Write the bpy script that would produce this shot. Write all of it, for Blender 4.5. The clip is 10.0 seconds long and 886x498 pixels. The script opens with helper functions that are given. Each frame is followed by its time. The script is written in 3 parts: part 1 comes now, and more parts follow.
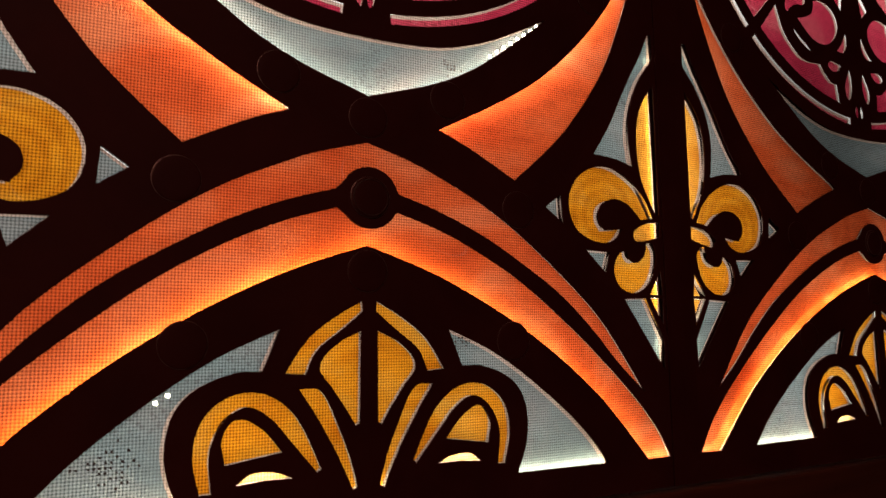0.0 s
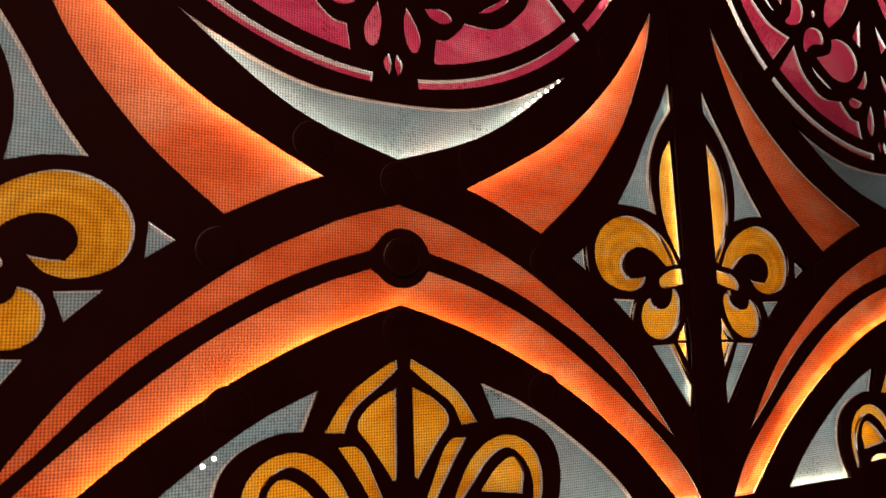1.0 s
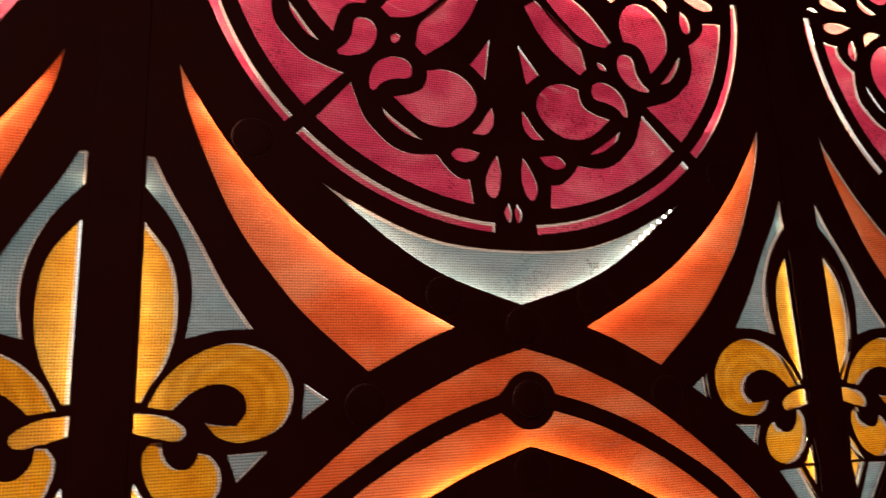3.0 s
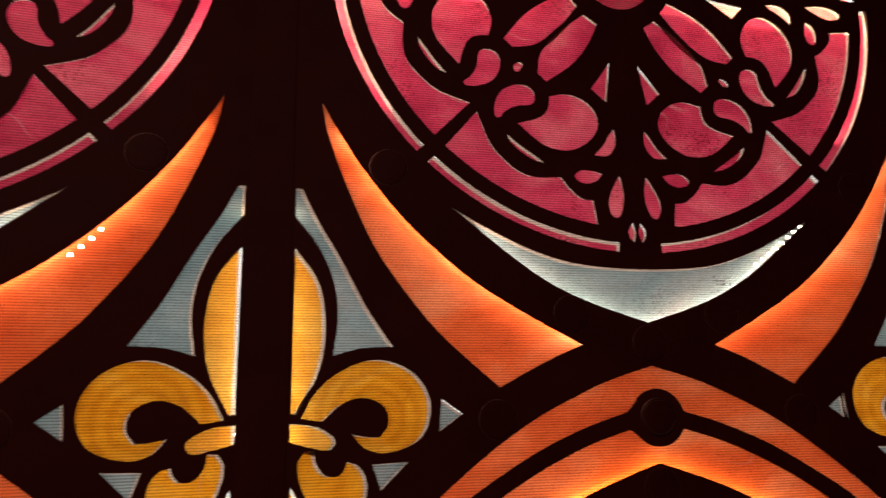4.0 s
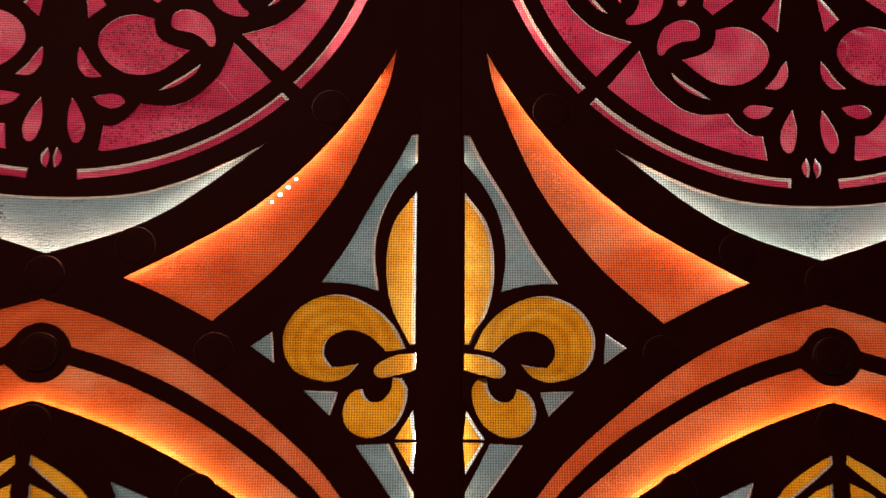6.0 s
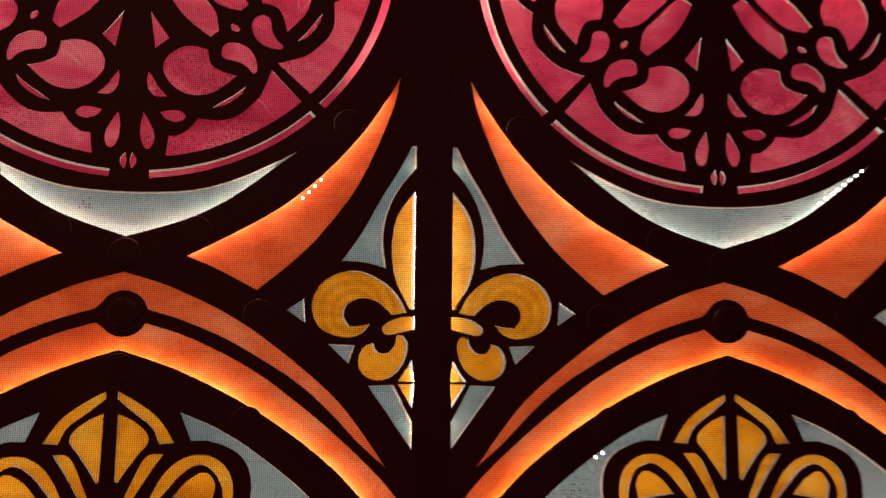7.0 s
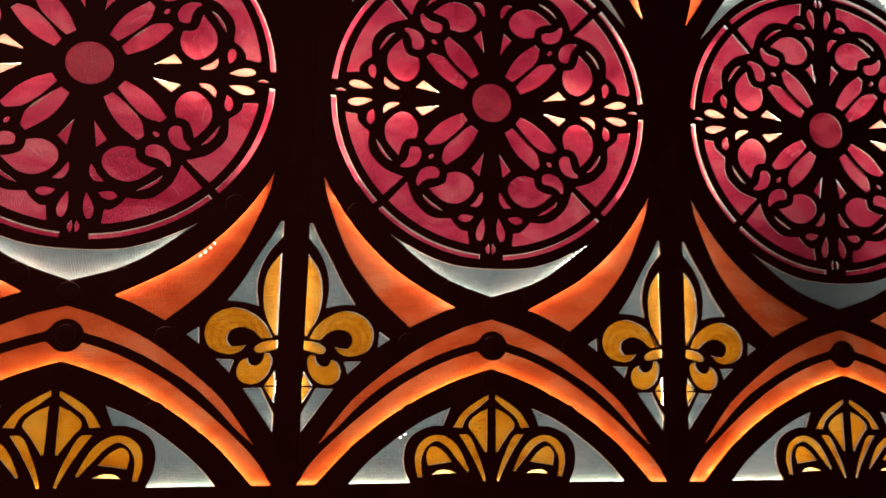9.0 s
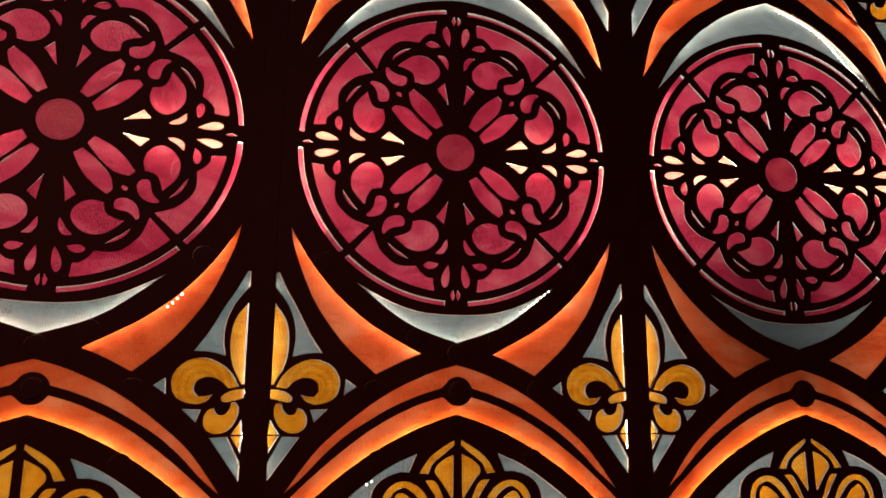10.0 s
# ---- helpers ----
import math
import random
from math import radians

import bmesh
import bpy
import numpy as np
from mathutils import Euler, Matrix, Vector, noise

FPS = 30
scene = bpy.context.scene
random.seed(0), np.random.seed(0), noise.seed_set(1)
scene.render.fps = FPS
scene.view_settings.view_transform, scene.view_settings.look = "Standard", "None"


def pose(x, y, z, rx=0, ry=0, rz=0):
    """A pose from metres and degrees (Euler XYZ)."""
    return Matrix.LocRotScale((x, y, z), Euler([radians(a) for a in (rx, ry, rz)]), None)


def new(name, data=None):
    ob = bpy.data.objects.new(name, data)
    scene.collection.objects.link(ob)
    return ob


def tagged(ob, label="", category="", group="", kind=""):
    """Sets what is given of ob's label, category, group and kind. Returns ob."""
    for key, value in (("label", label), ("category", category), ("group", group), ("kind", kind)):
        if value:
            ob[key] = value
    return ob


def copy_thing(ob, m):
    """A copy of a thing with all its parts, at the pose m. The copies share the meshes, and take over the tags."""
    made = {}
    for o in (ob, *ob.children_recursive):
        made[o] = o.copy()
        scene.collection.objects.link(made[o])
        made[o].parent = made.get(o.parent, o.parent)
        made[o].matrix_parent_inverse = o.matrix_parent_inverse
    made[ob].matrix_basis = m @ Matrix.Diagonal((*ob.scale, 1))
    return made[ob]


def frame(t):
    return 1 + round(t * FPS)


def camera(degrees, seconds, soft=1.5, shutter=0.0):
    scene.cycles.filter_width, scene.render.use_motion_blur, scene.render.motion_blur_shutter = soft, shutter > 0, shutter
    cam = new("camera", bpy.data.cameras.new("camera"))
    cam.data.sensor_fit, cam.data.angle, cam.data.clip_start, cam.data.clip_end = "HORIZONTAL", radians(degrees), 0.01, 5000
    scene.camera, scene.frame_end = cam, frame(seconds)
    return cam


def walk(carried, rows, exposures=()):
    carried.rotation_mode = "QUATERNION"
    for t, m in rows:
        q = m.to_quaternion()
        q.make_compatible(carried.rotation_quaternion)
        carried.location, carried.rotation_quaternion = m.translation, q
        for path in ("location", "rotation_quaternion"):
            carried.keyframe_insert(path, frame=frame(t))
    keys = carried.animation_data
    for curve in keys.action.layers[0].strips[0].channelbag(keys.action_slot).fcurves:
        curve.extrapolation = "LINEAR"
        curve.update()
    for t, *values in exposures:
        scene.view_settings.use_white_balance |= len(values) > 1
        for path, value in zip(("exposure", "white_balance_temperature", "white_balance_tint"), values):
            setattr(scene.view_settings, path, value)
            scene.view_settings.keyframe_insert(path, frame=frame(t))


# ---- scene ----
from mathutils.geometry import delaunay_2d_cdt

S = 0.6        # width of one panel
BASE = 1.6     # height of the arch's apex above the floor
cam = camera(63.85, 10.0, soft=1.4, shutter=0.5)
ROWS = [
    (0.0, -0.1896, -0.4610, -0.1382, 97.07, 0.51, -28.39),
    (0.5, -0.1976, -0.4680, -0.1245, 97.47, 0.98, -27.40),
    (1.0, -0.2032, -0.4768, -0.1119, 98.61, 1.49, -26.36),
    (1.5, -0.2073, -0.4823, -0.0981, 99.97, 2.07, -24.83),
    (2.0, -0.2158, -0.4925, -0.0796, 101.34, 2.34, -23.34),
    (3.5, -0.2618, -0.5200, -0.0277, 102.40, 1.67, -15.60),
    (4.0, -0.2744, -0.5303, -0.0334, 103.06, 1.15, -11.08),
    (4.5, -0.2871, -0.5400, -0.0339, 102.58, 0.80, -6.81),
    (5.0, -0.2873, -0.5361, -0.0292, 100.85, 0.23, -2.43),
    (5.5, -0.2819, -0.5271, -0.0363, 99.90, -0.23, 0.99),
    (7.0, -0.3146, -0.7207, -0.0541, 96.70, -0.65, -1.99),
    (7.5, -0.3132, -0.8076, -0.0661, 96.90, -0.88, -4.63),
    (8.0, -0.2880, -0.9006, -0.0601, 96.21, -1.37, -6.84),
    (8.5, -0.2712, -1.0073, -0.0660, 97.54, -1.38, -8.58),
    (9.0, -0.2600, -1.0677, -0.0624, 98.88, -1.14, -9.86),
    (9.5, -0.2443, -1.0957, -0.0431, 99.82, -0.90, -10.36),
    (10.0, -0.2280, -1.1006, -0.0413, 101.41, -0.36, -10.61),
]
walk(cam, [(t, pose(x, y, BASE + z, rx, ry, rz)) for t, x, y, z, rx, ry, rz in ROWS],
     [(0.0, 0.10), (2.0, 0.06), (3.5, 0.08), (4.5, 0.02), (6.0, 0.0), (10.0, -0.02)])

# ---- light ----
GLOW = 1.06          # back-light sheets
LED = 24.0          # LED tapes hidden behind the cames
BEAD = 30.0         # bare LEDs that show

world = bpy.data.worlds.new("world")
scene.world = world
world.use_nodes = True
world.node_tree.nodes["Background"].inputs[0].default_value = (0.5, 0.18, 0.14, 1)
world.node_tree.nodes["Background"].inputs[1].default_value = 0.01

# fill lamp, added out of view to lift the black plates with reddish light
lamp_data = bpy.data.lights.new("ceiling_lamp_light", "AREA")
lamp_data.energy, lamp_data.size, lamp_data.color = 24.0, 0.5, (1.0, 0.40, 0.30)
lamp_light = new("ceiling_lamp_light", lamp_data)
lamp_light.matrix_world = pose(-0.9, -2.3, 2.9)

# ---- materials ----


def material(name):
    m = bpy.data.materials.new(name)
    m.use_nodes = True
    n = m.node_tree.nodes
    n.clear()
    return m, n, m.node_tree.links, n.new("ShaderNodeOutputMaterial")


def noise_node(n, l, scale, detail=4.0, rough=0.55, dist=0.0, stretch=(1, 1, 1), offset=None):
    tc, mp, nz = n.new("ShaderNodeTexCoord"), n.new("ShaderNodeMapping"), n.new("ShaderNodeTexNoise")
    mp.inputs["Scale"].default_value = stretch
    l.new(tc.outputs["Object"], mp.inputs["Vector"])
    if offset is not None:
        l.new(offset, mp.inputs["Location"])
    l.new(mp.outputs[0], nz.inputs["Vector"])
    for key, v in (("Scale", scale), ("Detail", detail), ("Roughness", rough), ("Distortion", dist)):
        nz.inputs[key].default_value = v
    return nz.outputs["Fac"]


def ramp(n, l, fac, stops):
    r = n.new("ShaderNodeValToRGB")
    e = r.color_ramp.elements
    while len(e) < len(stops):
        e.new(0.5)
    for k, (p, c) in zip(e, stops):
        k.position, k.color = p, (*c, 1)
    l.new(fac, r.inputs[0])
    return r.outputs[0]


def solid(name, stops, scale, rough=(0.4, 0.6), metal=0.0, bump=0.1, grain=300.0, stretch=(1, 1, 1), gloss=0.5):
    """Opaque surface with stains, grain and fine relief."""
    m, n, l, out = material(name)
    b = n.new("ShaderNodeBsdfPrincipled")
    big = noise_node(n, l, scale, 5, 0.6, 0.4, stretch)
    fine = noise_node(n, l, grain, 3, 0.6, 0.0, stretch)
    l.new(ramp(n, l, big, stops), b.inputs["Base Color"])
    rr = n.new("ShaderNodeMapRange")
    rr.inputs[3].default_value, rr.inputs[4].default_value = rough
    l.new(big, rr.inputs[0])
    l.new(rr.outputs[0], b.inputs["Roughness"])
    b.inputs["Metallic"].default_value = metal
    b.inputs["Specular IOR Level"].default_value = gloss
    bp = n.new("ShaderNodeBump")
    bp.inputs["Strength"].default_value, bp.inputs["Distance"].default_value = bump, 0.001
    l.new(fine, bp.inputs["Height"])
    l.new(bp.outputs[0], b.inputs["Normal"])
    l.new(b.outputs[0], out.inputs[0])
    return m


def glass(name, stops, clear=0.18, swirl=9.0, speck=0.0, stretch=(1, 1, 1.6), rings=False, nicks=0.12):
    """Wispy stained glass: scatters the light from behind, lets part of it straight through."""
    m, n, l, out = material(name)
    info = n.new("ShaderNodeObjectInfo")
    off = n.new("ShaderNodeVectorMath")
    off.operation = "SCALE"
    off.inputs[0].default_value = (7.3, 3.1, 5.7)
    l.new(info.outputs["Random"], off.inputs["Scale"])
    big = noise_node(n, l, swirl, 4, 0.55, 1.4, stretch, off.outputs[0])
    col = ramp(n, l, big, stops)
    streak = noise_node(n, l, 16.0, 6, 0.65, 1.3, (1, 1, 3.6), off.outputs[0])
    mul = n.new("ShaderNodeMixRGB")
    mul.blend_type = "MULTIPLY"
    mul.inputs[0].default_value = 0.8
    l.new(col, mul.inputs[1])
    l.new(ramp(n, l, streak, [(0.3, (0.74, 0.70, 0.70)), (0.62, (1, 1, 1))]), mul.inputs[2])
    col = mul.outputs[0]
    fine = n.new("ShaderNodeMixRGB")
    fine.blend_type = "MULTIPLY"
    fine.inputs[0].default_value = 1.0
    l.new(col, fine.inputs[1])
    l.new(ramp(n, l, noise_node(n, l, 150.0, 4, 0.65, 0.5, (2.0, 1, 1), off.outputs[0]), [(0.32, (0.91, 0.90, 0.90)), (0.62, (1, 1, 1))]), fine.inputs[2])
    col = fine.outputs[0]
    # hairline scratches, in patches
    line = noise_node(n, l, 13.0, 1.5, 0.5, 0.6, (1, 1, 1.3), off.outputs[0])
    hair, near = n.new("ShaderNodeMath"), n.new("ShaderNodeMath")
    hair.operation, hair.inputs[1].default_value, hair.inputs[2].default_value = "COMPARE", 0.5, 0.0035
    l.new(line, hair.inputs[0])
    near.operation = "MULTIPLY"
    l.new(hair.outputs[0], near.inputs[0])
    l.new(ramp(n, l, noise_node(n, l, 26.0, 2, 0.5, 0.0, (1, 1, 1), off.outputs[0]), [(0.5, (0, 0, 0)), (0.62, (nicks, nicks, nicks))]), near.inputs[1])
    nick = n.new("ShaderNodeMixRGB")
    nick.blend_type = "SCREEN"
    nick.inputs[2].default_value = (0.45, 0.30, 0.28, 1)
    l.new(near.outputs[0], nick.inputs[0])
    l.new(col, nick.inputs[1])
    col = nick.outputs[0]
    if rings:
        tc, ab, wv = n.new("ShaderNodeTexCoord"), n.new("ShaderNodeVectorMath"), n.new("ShaderNodeTexWave")
        ab.operation = "ABSOLUTE"
        mp = n.new("ShaderNodeMapping")
        mp.inputs["Location"].default_value = (-0.366 * S, 0.0, -0.056 * S)
        wv.wave_type, wv.rings_direction = "RINGS", "SPHERICAL"
        for key, v in (("Scale", 30.0), ("Distortion", 2.2), ("Detail", 3.0), ("Detail Scale", 1.5)):
            wv.inputs[key].default_value = v
        l.new(tc.outputs["Object"], ab.inputs[0])
        l.new(ab.outputs[0], mp.inputs["Vector"])
        l.new(mp.outputs[0], wv.inputs["Vector"])
        stroke = n.new("ShaderNodeMixRGB")
        stroke.blend_type = "MULTIPLY"
        stroke.inputs[0].default_value = 0.7
        l.new(col, stroke.inputs[1])
        l.new(ramp(n, l, wv.outputs["Fac"], [(0.1, (0.80, 0.70, 0.6)), (0.8, (1.0, 1.0, 1.0))]), stroke.inputs[2])
        col = stroke.outputs[0]
    if speck:
        vo, tc = n.new("ShaderNodeTexVoronoi"), n.new("ShaderNodeTexCoord")
        vo.inputs["Scale"].default_value = 260.0
        l.new(tc.outputs["Object"], vo.inputs["Vector"])
        patch = noise_node(n, l, 11.0, 2, 0.5, 0.0, (1, 1, 1), off.outputs[0])
        thr = n.new("ShaderNodeMapRange")
        thr.inputs[1].default_value, thr.inputs[2].default_value = 0.52, 0.63
        thr.inputs[3].default_value, thr.inputs[4].default_value = 0.0, 0.36
        l.new(patch, thr.inputs[0])
        lt = n.new("ShaderNodeMath")
        lt.operation = "LESS_THAN"
        l.new(vo.outputs["Distance"], lt.inputs[0])
        l.new(thr.outputs[0], lt.inputs[1])
        sc = n.new("ShaderNodeMath")
        sc.operation = "MULTIPLY"
        sc.inputs[1].default_value = speck
        l.new(lt.outputs[0], sc.inputs[0])
        mx = n.new("ShaderNodeMixRGB")
        mx.blend_type = "MULTIPLY"
        mx.inputs[2].default_value = (0.35, 0.25, 0.25, 1)
        l.new(sc.outputs[0], mx.inputs[0])
        l.new(col, mx.inputs[1])
        col = mx.outputs[0]
    bp = n.new("ShaderNodeBump")
    bp.inputs["Strength"].default_value, bp.inputs["Distance"].default_value = 0.2, 0.002
    l.new(noise_node(n, l, 90.0, 3, 0.5, 0.3), bp.inputs["Height"])
    tl, tp, gl = n.new("ShaderNodeBsdfTranslucent"), n.new("ShaderNodeBsdfTransparent"), n.new("ShaderNodeBsdfGlossy")
    gl.inputs["Roughness"].default_value = 0.3
    l.new(bp.outputs[0], gl.inputs["Normal"])
    l.new(col, tl.inputs[0])
    l.new(col, tp.inputs[0])
    a, c = n.new("ShaderNodeMixShader"), n.new("ShaderNodeMixShader")
    a.inputs[0].default_value, c.inputs[0].default_value = clear, 0.025
    l.new(tl.outputs[0], a.inputs[1])
    l.new(tp.outputs[0], a.inputs[2])
    l.new(a.outputs[0], c.inputs[1])
    l.new(gl.outputs[0], c.inputs[2])
    l.new(c.outputs[0], out.inputs[0])
    return m


def emitter(name, colour, strength, uneven=0.0, dim_patch=None):
    """A light: uneven over its face, with dimness painted in round a place (centre, radius, what is left)."""
    m, n, l, out = material(name)
    e = n.new("ShaderNodeEmission")
    e.inputs[0].default_value = (*colour, 1)
    e.inputs[1].default_value = strength
    if uneven:
        fac = noise_node(n, l, 7.0, 3, 0.5, 0.6)
        mr = n.new("ShaderNodeMapRange")
        mr.inputs[1].default_value, mr.inputs[2].default_value = 0.3, 0.7
        mr.inputs[3].default_value, mr.inputs[4].default_value = strength * (1 - uneven), strength * (1 + uneven)
        l.new(fac, mr.inputs[0])
        value = mr.outputs[0]
        if dim_patch:
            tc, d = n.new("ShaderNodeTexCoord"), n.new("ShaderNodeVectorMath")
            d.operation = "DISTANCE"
            d.inputs[1].default_value = dim_patch[0]
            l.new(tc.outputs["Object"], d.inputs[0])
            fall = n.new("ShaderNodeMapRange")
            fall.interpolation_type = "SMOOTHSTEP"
            for k, v in zip((1, 2, 3, 4), (dim_patch[1] * 0.25, dim_patch[1] * 1.3, dim_patch[2], 1.0)):
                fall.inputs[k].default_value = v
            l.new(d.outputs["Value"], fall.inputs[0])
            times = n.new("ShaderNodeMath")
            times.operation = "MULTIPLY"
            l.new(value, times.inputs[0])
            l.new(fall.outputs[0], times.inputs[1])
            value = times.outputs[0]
        l.new(value, e.inputs[1])
    l.new(e.outputs[0], out.inputs[0])
    return m


BLACK = solid("black_painted_metal", [(0.3, (0.040, 0.0065, 0.0055)), (0.7, (0.060, 0.013, 0.011))], 14, (0.5, 0.7), 0.0, 0.12, 420, gloss=0.15)
CAP = solid("black_satin_cap", [(0.3, (0.038, 0.0062, 0.0052)), (0.7, (0.058, 0.0125, 0.0105))], 14, (0.48, 0.66), 0.0, 0.10, 420, gloss=0.16)
RIM = solid("dull_steel_rim", [(0.3, (0.12, 0.09, 0.08)), (0.7, (0.30, 0.25, 0.22))], 60, (0.3, 0.45), 0.7, 0.05, 400)
# bright metal for the strip that imitates light leaking above the rail
LEAK = solid("light_leak_strip", [(0.3, (0.45, 0.40, 0.38)), (0.7, (0.62, 0.57, 0.54))], 40, (0.25, 0.45), 1.0, 0.05, 400)
WIRE = solid("dark_screen_wire", [(0.3, (0.02, 0.012, 0.010)), (0.7, (0.04, 0.026, 0.022))], 80, (0.5, 0.7), 0.0, 0.0, 200)
WOOD = solid("dark_red_brown_wood", [(0.25, (0.05, 0.016, 0.009)), (0.55, (0.09, 0.03, 0.016)), (0.8, (0.13, 0.05, 0.028))], 9, (0.35, 0.55), 0.0, 0.2, 160, (0.35, 4, 4))
PLASTER = solid("dark_brown_plaster", [(0.3, (0.05, 0.028, 0.022)), (0.7, (0.09, 0.052, 0.042))], 3, (0.7, 0.9), 0.0, 0.3, 90)
FLOORM = solid("dark_stone_floor", [(0.3, (0.03, 0.022, 0.02)), (0.7, (0.07, 0.05, 0.045))], 4, (0.35, 0.6), 0.0, 0.2, 60)
WHITE = solid("white_light_box_lining", [(0.3, (0.72, 0.71, 0.69)), (0.7, (0.82, 0.81, 0.79))], 8, (0.6, 0.8), 0.0, 0.05, 100)

ORANGE = glass("orange_wispy_glass", [(0.30, (0.57, 0.056, 0.013)), (0.5, (0.77, 0.116, 0.031)), (0.70, (0.86, 0.220, 0.092))], 0.13, 6.0)
YELLOW = glass("amber_glass", [(0.28, (0.74, 0.205, 0.006)), (0.5, (0.92, 0.335, 0.015)), (0.75, (0.95, 0.46, 0.060))], 0.15, 10.0)
# amber paled to paint in the LED glow at the crown's feet
HOT_AMBER = glass("glow_paled_amber_glass", [(0.28, (0.66, 0.42, 0.10)), (0.5, (0.76, 0.53, 0.17)), (0.75, (0.84, 0.62, 0.25))], 0.2, 10.0)
# amber made paler beside the posts, with the tape's glow put into its colour
LIT_AMBER = glass("tape_lit_amber_glass", [(0.28, (0.74, 0.250, 0.020)), (0.5, (0.88, 0.370, 0.042)), (0.75, (0.94, 0.49, 0.09))], 0.16, 10.0)
SWIRL = glass("brushed_amber_glass", [(0.28, (0.62, 0.180, 0.006)), (0.5, (0.80, 0.290, 0.013)), (0.75, (0.88, 0.41, 0.05))], 0.15, 10.0, rings=True)
PINK = glass("crimson_glass", [(0.30, (0.42, 0.016, 0.053)), (0.5, (0.64, 0.046, 0.104)), (0.7, (0.80, 0.145, 0.188))], 0.17, 7.0, 0.6, nicks=0.3)
# crimson glass made paler, painting in the overexposed glow of the LED bar
LIT_PINK = glass("lit_crimson_glass", [(0.28, (0.60, 0.12, 0.13)), (0.5, (0.72, 0.22, 0.21)), (0.75, (0.82, 0.36, 0.31))], 0.12, 9.0)
DEEP = glass("deep_crimson_glass", [(0.28, (0.24, 0.011, 0.030)), (0.5, (0.36, 0.024, 0.050)), (0.75, (0.47, 0.06, 0.08))], 0.12, 9.0)
PALE = glass("pale_grey_blue_glass", [(0.28, (0.180, 0.250, 0.270)), (0.5, (0.262, 0.318, 0.334)), (0.75, (0.382, 0.358, 0.356))], 0.18, 6.0, 0.4)

# pale edge colour standing in for bare back-light past each pane
FRINGE = glass("light_fringe_margin", [(0.28, (0.58, 0.38, 0.32)), (0.5, (0.70, 0.50, 0.42)), (0.75, (0.80, 0.62, 0.53))], 0.03, 10.0)

clear_mat, cn, cl, cout = material("clear_glass_edge")
ct, cg, cm = cn.new("ShaderNodeBsdfTransparent"), cn.new("ShaderNodeBsdfGlossy"), cn.new("ShaderNodeMixShader")
ct.inputs[0].default_value, cg.inputs["Roughness"].default_value, cm.inputs[0].default_value = (0.97, 0.98, 0.97, 1), 0.1, 0.03
cl.new(ct.outputs[0], cm.inputs[1])
cl.new(cg.outputs[0], cm.inputs[2])
cl.new(cm.outputs[0], cout.inputs[0])
CLEAR = clear_mat

MESH, mn, ml, mout = material("fine_mesh_thread")
mt, md, mm = mn.new("ShaderNodeBsdfTransparent"), mn.new("ShaderNodeBsdfDiffuse"), mn.new("ShaderNodeMixShader")
mt.inputs[0].default_value, md.inputs[0].default_value, mm.inputs[0].default_value = (1, 1, 1, 1), (0.03, 0.019, 0.016, 1), 0.33
ml.new(mt.outputs[0], mm.inputs[1])
ml.new(md.outputs[0], mm.inputs[2])
ml.new(mm.outputs[0], mout.inputs[0])

SHEET = emitter("back_light_sheet", (1.0, 0.93, 0.84), GLOW, 0.22)
# same sheet with a dark gradient painted into its glow
DIMMED = emitter("dimmed_back_light_sheet", (1.0, 0.93, 0.84), GLOW * 1.2, 0.22, ((-0.04, 0.05, 0.070), 0.20, 0.16))
TAPE = emitter("led_tape_light", (1.0, 0.82, 0.62), LED)
AMBER_TAPE = emitter("amber_led_tape_light", (1.0, 0.84, 0.32), LED * 0.85)
HOT = emitter("added_rose_glow_light", (1.0, 0.90, 0.55), LED * 0.45)
SOFT = emitter("cool_led_tape_light", (1.0, 0.90, 0.62), LED * 0.9)
BEADS = emitter("led_bead_light", (1.0, 0.90, 0.62), BEAD)
LAMPM = emitter("fill_lamp_glow", (1.0, 0.62, 0.42), 0.6)

# ---- building blocks ----


def part(name, bm, mat, parent=None, label=""):
    """Links a bmesh as one mesh object under a thing."""
    me = bpy.data.meshes.new(name)
    bm.to_mesh(me)
    bm.free()
    me.materials.append(mat)
    ob = new(name, me)
    ob.parent = parent
    if label:
        ob["label"] = label
    return ob


def box(x0, x1, y0, y1, z0, z1, bevel=0.0, bm=None):
    bm = bm or bmesh.new()
    m = Matrix.LocRotScale(((x0 + x1) / 2, (y0 + y1) / 2, (z0 + z1) / 2), None, (x1 - x0, y1 - y0, z1 - z0))
    made = bmesh.ops.create_cube(bm, size=1, matrix=m)
    if bevel:
        edges = list({e for v in made["verts"] for e in v.link_edges})
        bmesh.ops.bevel(bm, geom=edges, offset=bevel, segments=2, affect="EDGES", profile=0.6)
    return bm


def smooth(pts, steps=7):
    """A closed curve through the points; a third value marks a sharp corner."""
    n, out = len(pts), []
    for i in range(n):
        a, b = pts[i], pts[(i + 1) % n]
        p0 = a if len(a) > 2 else pts[i - 1]
        p3 = b if len(b) > 2 else pts[(i + 2) % n]
        a2, b2, p0, p3 = (np.array(q[:2], float) for q in (a, b, p0, p3))
        d = np.linalg.norm(b2 - a2)
        ta, tb = b2 - p0, p3 - a2
        ta = ta / max(np.linalg.norm(ta), 1e-9) * d
        tb = tb / max(np.linalg.norm(tb), 1e-9) * d
        k = steps if len(a) == 2 or len(b) == 2 else 1
        for j in range(k):
            t = j / k
            h = (2 * t**3 - 3 * t**2 + 1, t**3 - 2 * t**2 + t, -2 * t**3 + 3 * t**2, t**3 - t**2)
            out.append(tuple(h[0] * a2 + h[1] * ta + h[2] * b2 + h[3] * tb))
    return out


